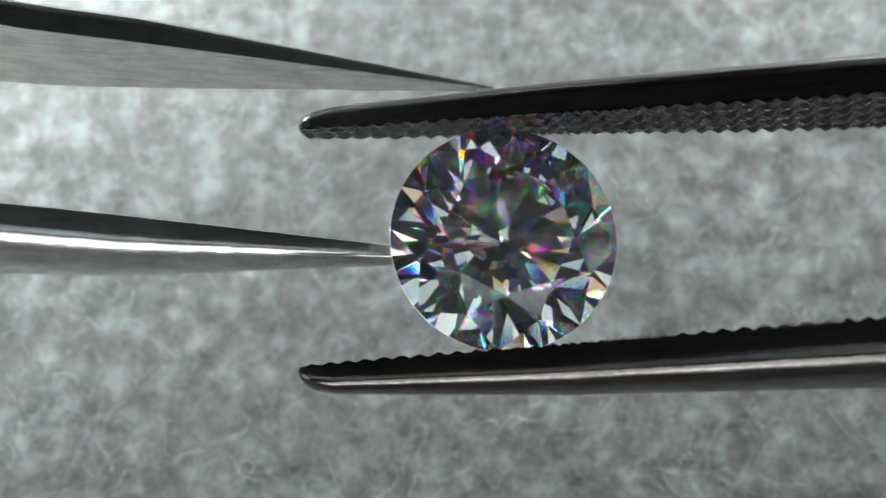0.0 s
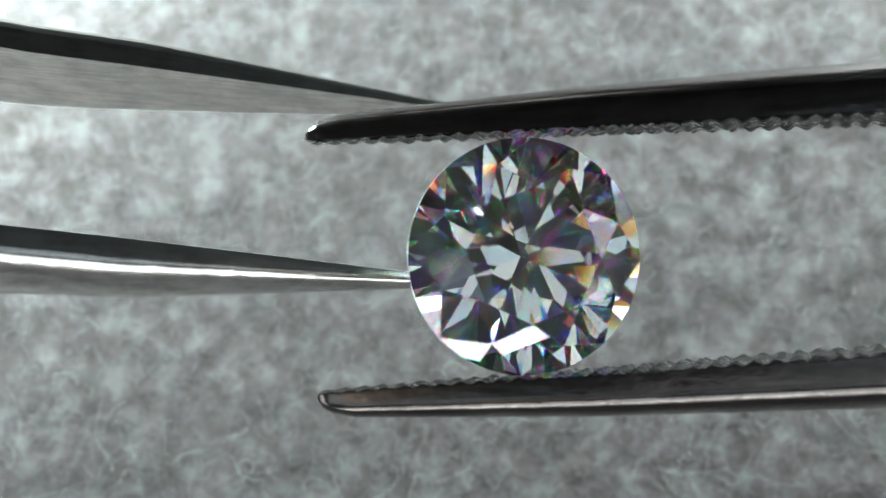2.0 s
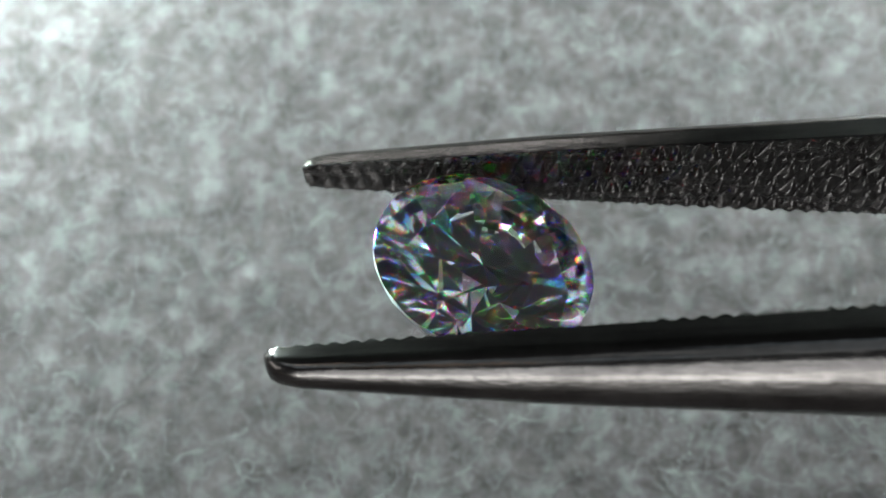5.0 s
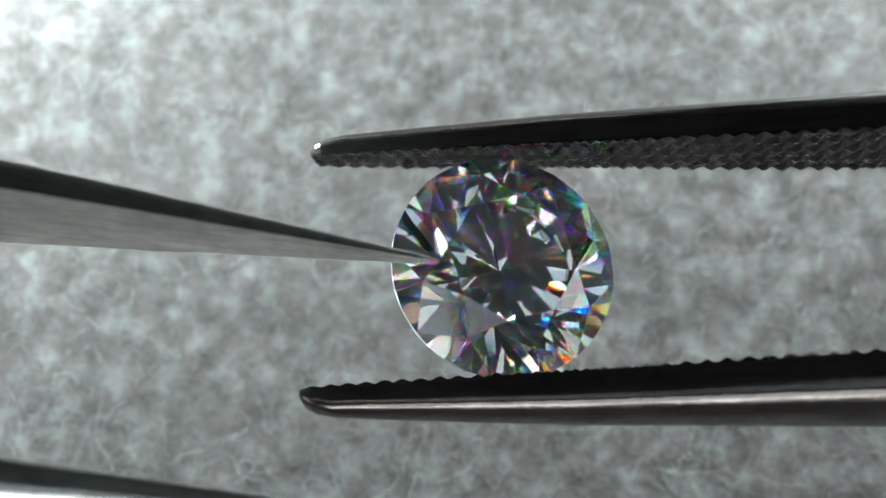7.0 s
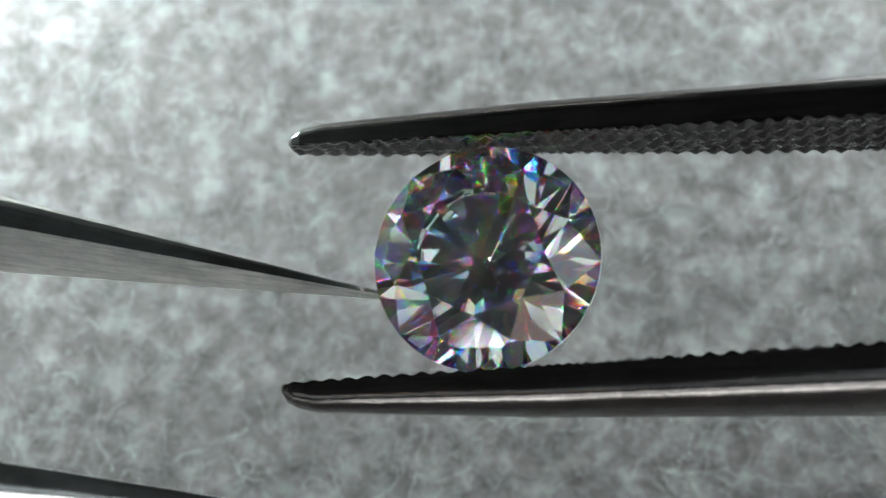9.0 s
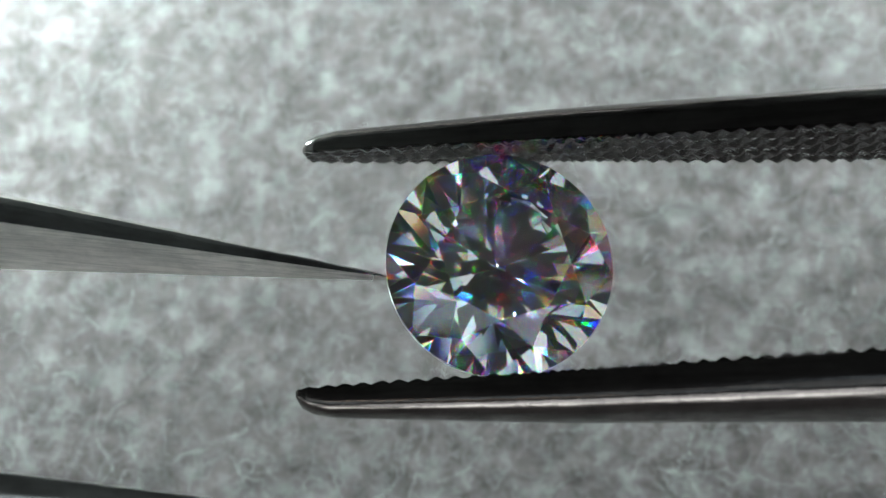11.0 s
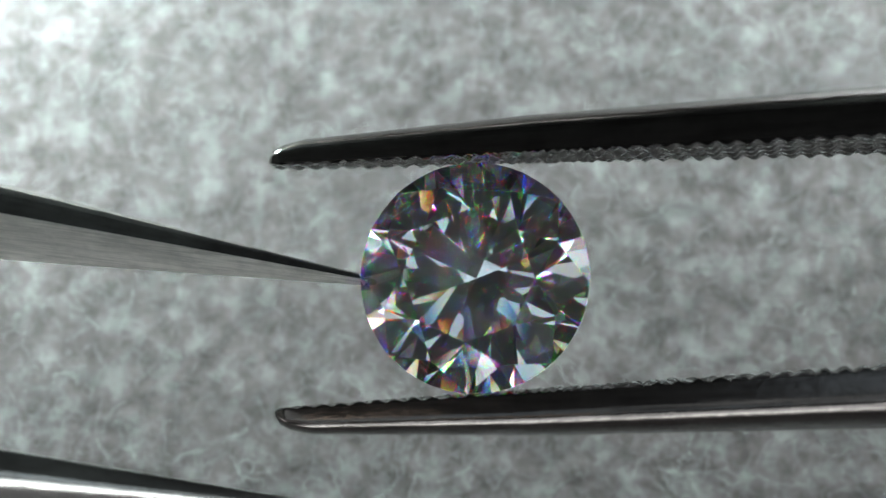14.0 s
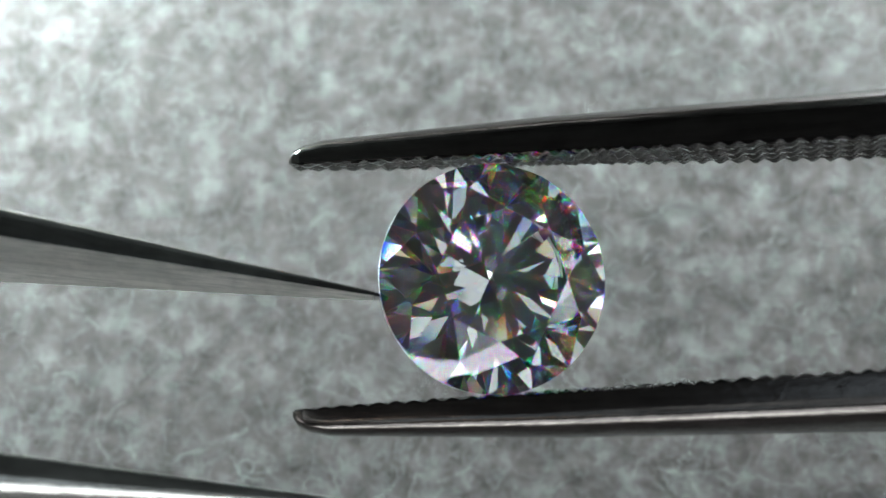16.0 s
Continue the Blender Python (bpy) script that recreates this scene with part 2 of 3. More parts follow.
# ---- the stone ----
def gemstone():
    """Round brilliant: table, 8 bezels, 8 stars, 16 upper halves, girdle, 8 mains, 16 lower halves."""
    R, girdle, table, mid, low = 3.28, 0.025, 0.565, 0.795, 0.24
    crown, pavilion, n = math.tan(radians(34.3)), math.tan(radians(40.9)), 5
    names = ("table", "crown", "girdle", "pavilion")
    shells = {name: (bmesh.new(), {}) for name in names}

    def vert(bm, made, p):
        key = tuple(round(c, 5) for c in p)
        if key not in made:
            made[key] = bm.verts.new([c * R * MM for c in p])
        return made[key]

    def at(r, a, z):
        return Vector((r * math.cos(a), r * math.sin(a), z))

    def arc(apex, a0, a1, z):
        """Rim of the half facet through apex: points of the girdle circle that lie in its plane."""
        p, q = at(1, a0, z), at(1, a1, z)
        nrm = (p - apex).cross(q - apex)
        out = []
        for i in range(n + 1):
            a = a0 + (a1 - a0) * i / n
            r = at(1, a, 0)
            out.append(Vector((r.x, r.y, apex.z - (nrm.x * (r.x - apex.x) + nrm.y * (r.y - apex.y)) / nrm.z)))
        return out

    def face(name, points):
        """A facet, wound so that it looks outwards."""
        bm, made = shells[name]
        f = bm.faces.new([vert(bm, made, p) for p in points])
        f.normal_update()
        if f.normal.dot(f.calc_center_median()) < 0:
            f.normal_flip()

    step, half = radians(45), radians(22.5)
    ztab = girdle + (1 - table) * crown
    zmid = girdle + (1 - mid * math.cos(half)) * crown
    zlow = -girdle - (1 - low * math.cos(half)) * pavilion
    culet = Vector((0, 0, -girdle - pavilion))
    face("table", [at(table, k * step, ztab) for k in range(8)])
    for k in range(8):
        a = k * step
        t0, t1 = at(table, a, ztab), at(table, a + step, ztab)
        m0, m1 = at(mid, a - half, zmid), at(mid, a + half, zmid)
        face("crown", [t0, m0, at(1, a, girdle), m1])
        face("crown", [t0, m1, t1])
        l0, l1 = at(low, a - half, zlow), at(low, a + half, zlow)
        face("pavilion", [culet, l1, at(1, a, -girdle), l0])
        for a0, a1 in ((a, a + half), (a + half, a + step)):
            up, down = arc(m1, a0, a1, girdle), arc(l1, a0, a1, -girdle)
            face("crown", [m1, *up])
            face("pavilion", [l1, *down[::-1]])
            for i in range(n):
                face("girdle", [up[i], down[i], down[i + 1], up[i + 1]])
    thing = tagged(new("gemstone"), "clear round brilliant-cut gemstone gripped between serrated tweezer jaws", "gemstone")
    for name in names:
        part(name, shells[name][0], {"girdle": GIRDLE, "crown": FIRE}.get(name, GEM), thing, "finely ground band round the stone" if name == "girdle" else "")
    return thing


# ---- the tweezers ----
def arm_sections(xs, width, thick, inner, side, flat=0.42, skew=0.0, square=0.8):
    """Loops of a half-round arm; flat inner face, upright edges, rounded back. skew: how far the back leans to one edge."""
    out = []
    for x in xs:
        w, th, yi = (float(np.interp(x, *zip(*c))) for c in (width, thick, inner))
        loop = [(-w, yi), (-w, yi + flat * th)]
        loop += [(-w * math.copysign(abs(math.cos(a)) ** square, math.cos(a)), yi + flat * th + (1 - flat) * th * math.sin(a) ** square) for a in np.linspace(0, math.pi, 17)[1:-1]]
        loop += [(w, yi + flat * th), (w, yi)]
        loop = [(z, y - skew * z * (y - yi) / th) for z, y in loop]
        out.append([Vector((x * MM, side * y * MM, z * MM)) for z, y in loop])
    return out


def stations(stops, step):
    out = []
    for a, b in zip(stops, stops[1:]):
        k = max(1, round((b - a) / step))
        out += [a + (b - a) * i / k for i in range(k)]
    return out + [stops[-1]]


GRIP_W = ((0, 0.32), (0.12, 0.44), (0.4, 0.51), (1, 0.56), (7.5, 1.05), (17, 1.65), (32, 2.8), (60, 4.4), (105, 4.4), (118, 3.4))
GRIP_T = ((0, 0.26), (0.1, 0.44), (0.4, 0.60), (1.0, 0.74), (7.5, 1.17), (17, 1.56), (32, 1.66), (60, 1.5), (118, 1.3))
GRIP_IN = {1: ((0, 3.53), (20, 3.15), (34, 3.05), (62, 4.7), (90, 3.2), (118, 0.02)),
           -1: ((0, 3.56), (20, 2.86), (34, 2.8), (62, 4.6), (90, 3.2), (118, 0.02))}


def wave(u):
    return abs((u % 1.0) * 2 - 1)


def serrated_grip(parent, side):
    """Crossed slanting cuts that leave rows of pointed teeth on the inner face."""
    xs = list(np.arange(0.08, 30, 0.0525))
    cols = 36
    verts, faces = [], []
    for x in xs:
        w, yi = float(np.interp(x, *zip(*GRIP_W))), float(np.interp(x, *zip(*GRIP_IN[side])))
        for j in range(-1, cols + 2):
            v = min(max(j / cols, 0), 1) * 2 - 1
            z = v * w * 0.985
            wob = 0.05 * noise.noise((x * 1.7, z * 1.7, side * 3.0))
            a, b = wave((x + 0.19 * z + wob) / 0.525), wave((x - 0.56 * z + wob) / 0.525)
            deep = min(1.0, 0.55 + x * 0.08)
            h = 0.125 * min(1, 1.3 * min(a, 0.30 + b if x < 3.2 else b)) * (0.88 + 0.3 * noise.noise((x * 2.2, z * 2.2, 9 + side)))
            h = -0.06 if j in (-1, cols + 1) else 0.01 + h * deep
            verts.append((x * MM, side * (yi - h) * MM, z * MM))
    n = cols + 3
    for i in range(len(xs) - 1):
        for j in range(n - 1):
            q = (i * n + j, i * n + j + 1, (i + 1) * n + j + 1, (i + 1) * n + j)
            faces.append(q if side > 0 else q[::-1])
    ob = mesh_object("serrated_grip", verts, faces, TEETH, parent)
    return tagged(ob, "cross-cut serrated steel grip")


def holding_tweezers():
    thing = tagged(new("serrated_tweezers"), "dark steel gem tweezers with serrated jaws holding the stone", "tweezers")
    xs = stations([0, 0.12, 0.4, 1, 7.5, 17, 32, 60, 105, 118], 1.6)
    for side in (1, -1):
        arm = part("arm", loft(arm_sections(xs, GRIP_W, GRIP_T, GRIP_IN[side], side, 0.42, 0.15)), STEEL, thing, smooth=True)
        serrated_grip(arm, side)
    bm = bmesh.new()
    bmesh.ops.create_cube(bm, size=1)
    for v in bm.verts:
        v.co = Vector(((118 + v.co.x * 10) * MM, v.co.y * 2.9 * MM, v.co.z * 6.6 * MM))
    bmesh.ops.bevel(bm, geom=bm.edges[:], offset=0.0006, segments=3, affect="EDGES")
    part("joint", bm, STEEL, thing)
    return thing


PROBE_W = ((0, 0.10), (0.5, 0.17), (11, 1.60), (30, 3.6), (60, 4.4), (125, 3.8))
PROBE_T = ((0, 0.08), (0.5, 0.16), (11, 1.2), (30, 1.7), (125, 1.3))
PROBE_IN = ((0, 3.65), (14, 3.45), (50, 5.0), (90, 3.4), (125, 0.02))


def pointed_tweezers():
    thing = tagged(new("pointed_tweezers"), "open satin steel tweezers with plain pointed tips", "tweezers")
    xs = stations([0, 0.5, 11, 30, 60, 125], 1.6)
    arms = []
    for side in (1, -1):
        sections = arm_sections(xs, PROBE_W, PROBE_T, PROBE_IN, side, *((0.46, 0.0, 0.8) if side > 0 else (0.44, 0.0, 1.0)))
        for s in sections:
            for p in s:
                p.x = -p.x
        arm = part("arm", loft(sections), SATIN if side > 0 else SATIN_BACK, thing, smooth=True)
        plate = []
        for x in [s for s in xs if 0.4 < s < 60]:
            w, yi = float(np.interp(x, *zip(*PROBE_W))) * 0.985, float(np.interp(x, *zip(*PROBE_IN)))
            plate.append([Vector((-x * MM, side * y * MM, z * MM)) for z, y in ((-w, yi - 0.012), (w, yi - 0.012), (w, yi + 0.05), (-w, yi + 0.05))])
        part("inner_face", loft(plate), BRUSHED, arm, "scratched bright flat inner face")
        arms.append(arm)
    bm = bmesh.new()
    bmesh.ops.create_cube(bm, size=1)
    for v in bm.verts:
        v.co = Vector(((-125 + v.co.x * 10) * MM, v.co.y * 2.9 * MM, v.co.z * 7.2 * MM))
    bmesh.ops.bevel(bm, geom=bm.edges[:], offset=0.0006, segments=3, affect="EDGES")
    part("joint", bm, SATIN, thing)
    return thing, arms[1]


STONE = gemstone()
HOLDER = holding_tweezers()
POINTED, LOWER_ARM = pointed_tweezers()


def grip(x, y, z, roll, yaw, tilt):
    """Pose of the holding tweezers, whose tips are at the origin."""
    return stage(x, y, z, -roll, -yaw, tilt)


def seated(turn, x=5.78):
    """The stone in the space of the tweezers that hold it."""
    return pose(x * MM, 0, 0, 0, turn, 0) @ pose(0, 0, 0, 0, 0, -5)


def poised(x, y, z, tilt, roll, yaw=6):
    return stage(x, y, z, -roll, yaw, tilt)


def spread(gap):
    """The lower arm swung about the joint, so that its tip lies gap mm lower."""
    joint = Matrix.Translation((-0.125, 0, 0))
    return joint @ pose(0, 0, 0, 0, 0, -math.degrees(gap / 114)) @ joint.inverted()



def motions():
    walk(HOLDER, [
        (0.0, grip(-4.15, 0.02, -0.99, 12.11, 6.64, 2.75)),
        (0.1, grip(-4.35, -0.10, -0.99, 15.18, 7.18, 2.25)),
        (0.2, grip(-4.87, -0.33, -0.99, 21.76, 6.79, 1.66)),
        (0.3, grip(-4.86, -0.69, -0.99, 26.60, 6.10, 1.28)),
        (0.4, grip(-4.81, -0.30, -0.90, 31.05, 6.57, 0.99)),
        (0.5, grip(-4.80, 0.05, -0.90, 32.94, 6.76, 0.89)),
        (0.6, grip(-4.76, 0.48, -0.81, 33.65, 7.79, 0.85)),
        (0.7, grip(-4.78, 0.88, -0.73, 37.59, 6.94, 0.65)),
        (0.8, grip(-4.74, 1.12, -0.73, 40.94, 6.55, 0.47)),
        (0.9, grip(-4.74, 1.28, -0.64, 43.78, 7.26, 0.32)),
        (1.0, grip(-4.60, 2.13, -0.56, 50.59, 7.56, -0.03)),
        (1.1, grip(-4.73, 1.84, -0.56, 49.86, 7.70, 0.01)),
        (1.2, grip(-4.51, 1.69, -0.56, 45.66, 6.69, 0.23)),
        (1.3, grip(-4.46, 1.32, -0.56, 36.93, 7.53, 0.68)),
        (1.4, grip(-4.18, 0.69, -0.56, 28.18, 7.69, 1.13)),
        (1.5, grip(-3.97, 0.68, -0.56, 23.27, 8.41, 1.39)),
        (1.6, grip(-3.41, 0.65, 0.02, 12.85, 8.06, 2.21)),
        (1.7, grip(-3.21, 0.29, 0.42, 8.65, 7.47, 2.55)),
        (1.8, grip(-3.17, 0.02, 0.50, 4.55, 7.30, 2.77)),
        (1.9, grip(-3.37, -0.16, 0.42, 3.23, 7.01, 2.84)),
        (2.0, grip(-3.63, -0.50, 0.42, 1.09, 6.93, 2.95)),
        (2.1, grip(-3.84, -0.72, 0.42, -2.32, 7.03, 3.13)),
        (2.2, grip(-3.99, -0.95, 0.34, -6.03, 7.25, 3.26)),
        (2.3, grip(-4.06, -1.16, 0.26, -9.20, 7.30, 3.36)),
        (2.4, grip(-4.03, -1.38, 0.18, -11.68, 7.89, 3.45)),
        (2.5, grip(-4.00, -1.60, 0.10, -13.50, 8.19, 3.56)),
        (2.6, grip(-3.96, -1.78, -0.14, -16.30, 8.79, 3.80)),
        (2.7, grip(-3.93, -1.84, -0.23, -18.72, 9.05, 3.92)),
        (2.8, grip(-4.02, -1.66, -0.14, -17.98, 9.28, 3.88)),
        (2.9, grip(-4.11, -1.49, -0.06, -16.26, 8.18, 3.80)),
        (3.0, grip(-4.13, -1.37, 0.10, -15.00, 8.71, 3.73)),
        (3.1, grip(-4.17, -1.19, 0.18, -13.82, 8.54, 3.58)),
        (3.2, grip(-4.33, -0.92, 0.34, -12.06, 7.45, 3.45)),
        (3.3, grip(-4.54, -0.74, 0.42, -8.16, 6.95, 3.35)),
        (3.4, grip(-4.79, -0.70, 0.34, -3.08, 6.86, 3.16)),
        (3.5, grip(-5.00, -0.66, 0.26, 3.35, 7.04, 2.83)),
        (3.6, grip(-5.56, -1.53, -0.06, 8.33, 7.09, 2.57)),
        (3.7, grip(-5.76, -2.08, -0.23, 16.09, 5.24, 1.82)),
        (3.8, grip(-5.47, -1.33, -0.56, 22.00, 6.29, 1.46)),
        (3.9, grip(-5.34, -0.69, -0.73, 27.36, 7.32, 1.18)),
        (4.0, grip(-5.25, -0.23, -0.90, 36.20, 7.78, 0.72)),
        (4.1, grip(-5.29, -0.65, -0.99, 44.66, 6.57, 0.28)),
        (4.2, grip(-5.03, -0.57, -0.99, 49.72, 7.11, 0.01)),
        (5.0, grip(-4.61, -0.37, -1.25, 40.81, 6.71, 0.48)),
        (5.8, grip(-4.08, -0.55, -1.60, 25.12, 8.39, 1.29)),
        (6.3, grip(-3.95, -0.54, -1.60, 21.70, 8.67, 1.47)),
        (6.5, grip(-4.03, -0.81, -1.42, 22.14, 8.99, 1.45)),
        (7.0, grip(-3.97, -0.68, -1.07, 17.07, 8.16, 1.71)),
        (7.5, grip(-3.95, -0.55, -0.99, 14.78, 7.72, 1.98)),
        (8.0, grip(-4.00, -0.66, -0.99, 14.39, 7.90, 2.02)),
        (8.5, grip(-4.14, -0.68, -0.81, 14.58, 7.89, 2.00)),
        (9.0, grip(-4.50, -0.46, -0.73, 13.67, 8.37, 2.11)),
        (9.2, grip(-4.59, -0.58, -0.73, 14.08, 7.82, 2.06)),
        (10.2, grip(-4.32, -0.63, -0.81, 14.68, 7.70, 1.99)),
        (11.3, grip(-4.05, -0.63, -0.90, 14.33, 7.63, 2.03)),
        (11.5, grip(-3.96, -0.60, -0.81, 13.70, 8.04, 2.11)),
        (11.8, grip(-3.50, -0.57, -0.73, 9.01, 7.24, 2.53)),
        (12.0, grip(-3.11, -0.92, -0.64, 4.72, 7.06, 2.77)),
        (12.2, grip(-2.86, -0.89, -0.64, 4.60, 7.11, 2.77)),
        (12.5, grip(-2.89, -0.70, -0.73, 5.59, 7.18, 2.71)),
        (12.6, grip(-3.11, -0.70, -0.73, 5.37, 7.21, 2.72)),
        (12.7, grip(-3.60, -0.73, -0.73, 5.36, 7.14, 2.72)),
        (12.8, grip(-4.16, -0.90, -0.64, 5.18, 7.12, 2.73)),
        (12.9, grip(-4.58, -1.18, -0.56, 5.55, 7.06, 2.71)),
        (13.0, grip(-4.87, -1.48, -0.56, 4.81, 7.10, 2.75)),
        (13.2, grip(-4.90, -1.31, -0.56, 5.13, 7.14, 2.73)),
        (13.5, grip(-4.83, -1.22, -0.56, 5.09, 7.17, 2.74)),
        (14.0, grip(-4.86, -1.08, -0.56, 5.23, 7.29, 2.73)),
        (14.5, grip(-5.13, -0.85, -0.56, 4.80, 7.40, 2.75)),
        (15.0, grip(-5.08, -0.93, -0.48, 5.27, 7.40, 2.73)),
        (15.5, grip(-4.61, -0.91, -0.48, 5.79, 7.29, 2.70)),
        (16.0, grip(-4.30, -1.09, -0.39, 7.09, 7.17, 2.63)),
    ])
    walk(STONE, [
        (0.00, grip(-4.15, 0.02, -0.99, 12.11, 6.64, 2.75) @ seated(12.6, 5.95)),
        (0.10, grip(-4.35, -0.10, -0.99, 15.18, 7.18, 2.25) @ seated(13.6, 5.95)),
        (0.20, grip(-4.87, -0.33, -0.99, 21.76, 6.79, 1.66) @ seated(13.6, 5.95)),
        (0.30, grip(-4.86, -0.69, -0.99, 26.60, 6.10, 1.28) @ seated(13.3, 5.95)),
        (0.40, grip(-4.81, -0.30, -0.90, 31.05, 6.57, 0.99) @ seated(14.2, 5.95)),
        (0.50, grip(-4.80, 0.05, -0.90, 32.94, 6.76, 0.89) @ seated(14.8, 5.95)),
        (0.60, grip(-4.76, 0.48, -0.81, 33.65, 7.79, 0.85) @ seated(16.2, 5.95)),
        (0.70, grip(-4.78, 0.88, -0.73, 37.59, 6.94, 0.65) @ seated(15.7, 5.95)),
        (0.80, grip(-4.74, 1.12, -0.73, 40.94, 6.55, 0.47) @ seated(15.8, 5.95)),
        (0.90, grip(-4.74, 1.28, -0.64, 43.78, 7.26, 0.32) @ seated(16.9, 5.95)),
        (1.00, grip(-4.60, 2.13, -0.56, 50.59, 7.56, -0.03) @ seated(17.6, 5.95)),
        (1.10, grip(-4.73, 1.84, -0.56, 49.86, 7.70, 0.01) @ seated(17.7, 5.95)),
        (1.20, grip(-4.51, 1.69, -0.56, 45.66, 6.69, 0.23) @ seated(16.7, 5.95)),
        (1.30, grip(-4.46, 1.32, -0.56, 36.93, 7.53, 0.68) @ seated(17.5, 5.95)),
        (1.40, grip(-4.18, 0.69, -0.56, 28.18, 7.69, 1.13) @ seated(17.7, 5.95)),
        (1.50, grip(-3.97, 0.68, -0.56, 23.27, 8.41, 1.39) @ seated(18.4, 5.95)),
        (1.60, grip(-3.41, 0.65, 0.02, 12.85, 8.06, 2.21) @ seated(18.1, 5.95)),
        (1.70, grip(-3.21, 0.29, 0.42, 8.65, 7.47, 2.55) @ seated(17.5, 5.95)),
        (1.80, grip(-3.17, 0.02, 0.50, 4.55, 7.30, 2.77) @ seated(17.3, 5.95)),
        (1.90, grip(-3.37, -0.16, 0.42, 3.23, 7.01, 2.84) @ seated(17.0, 5.95)),
        (2.00, grip(-3.63, -0.50, 0.42, 1.09, 6.93, 2.95) @ seated(16.9, 5.95)),
        (2.10, grip(-3.84, -0.72, 0.42, -2.32, 7.03, 3.13) @ seated(17.2, 5.95)),
        (2.20, grip(-3.99, -0.95, 0.34, -6.03, 7.25, 3.26) @ seated(17.5, 5.95)),
        (2.30, grip(-4.06, -1.16, 0.26, -9.20, 7.30, 3.36) @ seated(17.7, 5.95)),
        (2.40, grip(-4.03, -1.38, 0.18, -11.68, 7.89, 3.45) @ seated(18.5, 5.95)),
        (2.50, grip(-4.00, -1.60, 0.10, -13.50, 8.19, 3.56) @ seated(18.9, 5.95)),
        (2.60, grip(-3.96, -1.78, -0.14, -16.30, 8.79, 3.80) @ seated(19.6, 5.95)),
        (2.70, grip(-3.93, -1.84, -0.23, -18.72, 9.05, 3.92) @ seated(20.0, 5.95)),
        (2.80, grip(-4.02, -1.66, -0.14, -17.98, 9.28, 3.88) @ seated(20.4, 5.95)),
        (2.90, grip(-4.11, -1.49, -0.06, -16.26, 8.18, 3.80) @ seated(19.4, 5.95)),
        (3.00, grip(-4.13, -1.37, 0.10, -15.00, 8.71, 3.73) @ seated(20.1, 5.95)),
        (3.10, grip(-4.17, -1.19, 0.18, -13.82, 8.54, 3.58) @ seated(20.0, 5.95)),
        (3.20, grip(-4.33, -0.92, 0.34, -12.06, 7.45, 3.45) @ seated(19.1, 5.95)),
        (3.30, grip(-4.54, -0.74, 0.42, -8.16, 6.95, 3.35) @ seated(18.7, 5.95)),
        (3.40, grip(-4.79, -0.70, 0.34, -3.08, 6.86, 3.16) @ seated(18.7, 5.95)),
        (3.50, grip(-5.00, -0.66, 0.26, 3.35, 7.04, 2.83) @ seated(19.0, 5.95)),
        (3.60, grip(-5.56, -1.53, -0.06, 8.33, 7.09, 2.57) @ seated(18.9, 5.95)),
        (3.70, grip(-5.76, -2.08, -0.23, 16.09, 5.24, 1.82) @ seated(17.0, 5.95)),
        (3.80, grip(-5.47, -1.33, -0.56, 22.00, 6.29, 1.46) @ seated(17.9, 5.95)),
        (3.90, grip(-5.34, -0.69, -0.73, 27.36, 7.32, 1.18) @ seated(18.8, 5.95)),
        (4.00, grip(-5.25, -0.23, -0.90, 36.20, 7.78, 0.72) @ seated(19.1, 5.95)),
        (4.10, grip(-5.29, -0.65, -0.99, 44.66, 6.57, 0.28) @ seated(17.7, 5.95)),
        (4.20, grip(-5.03, -0.57, -0.99, 49.72, 7.11, 0.01) @ seated(18.1, 5.95)),
        (5.00, grip(-4.61, -0.37, -1.25, 40.81, 6.71, 0.48) @ seated(18.1, 5.86)),
        (5.80, grip(-4.08, -0.55, -1.60, 25.12, 8.39, 1.29) @ seated(20.2, 5.86)),
        (6.30, grip(-3.95, -0.54, -1.60, 21.70, 8.67, 1.47) @ seated(20.7)),
        (6.50, grip(-4.03, -0.81, -1.42, 22.14, 8.99, 1.45) @ seated(21.0)),
        (7.00, grip(-3.97, -0.68, -1.07, 17.07, 8.16, 1.71) @ seated(20.2)),
        (7.50, grip(-3.95, -0.55, -0.99, 14.78, 7.72, 1.98) @ seated(19.7)),
        (8.00, grip(-4.00, -0.66, -0.99, 14.39, 7.90, 2.02) @ seated(19.9)),
        (8.10, grip(-4.03, -0.67, -0.95, 14.43, 7.90, 2.02) @ seated(19.9)),
        (8.25, grip(-4.07, -0.67, -0.90, 14.49, 7.90, 2.02) @ seated(9.9)),
        (8.40, grip(-4.11, -0.67, -0.85, 14.54, 7.89, 2.00) @ seated(-4.1)),
        (8.50, grip(-4.14, -0.68, -0.81, 14.58, 7.89, 2.00) @ seated(-4.4)),
        (9.00, grip(-4.50, -0.46, -0.73, 13.67, 8.37, 2.11) @ seated(-5.1)),
        (9.20, grip(-4.59, -0.58, -0.73, 14.08, 7.82, 2.06) @ seated(-6.2)),
        (10.20, grip(-4.32, -0.63, -0.81, 14.68, 7.70, 1.99) @ seated(1.7)),
        (11.30, grip(-4.05, -0.63, -0.90, 14.33, 7.63, 2.03) @ seated(15.6)),
        (11.50, grip(-3.96, -0.60, -0.81, 13.70, 8.04, 2.11) @ seated(15.0)),
        (11.70, grip(-3.65, -0.58, -0.76, 10.58, 7.50, 2.45) @ seated(13.5)),
        (11.80, grip(-3.50, -0.57, -0.73, 9.01, 7.24, 2.53) @ seated(10.6)),
        (12.00, grip(-3.11, -0.92, -0.64, 4.72, 7.06, 2.77) @ seated(9.1)),
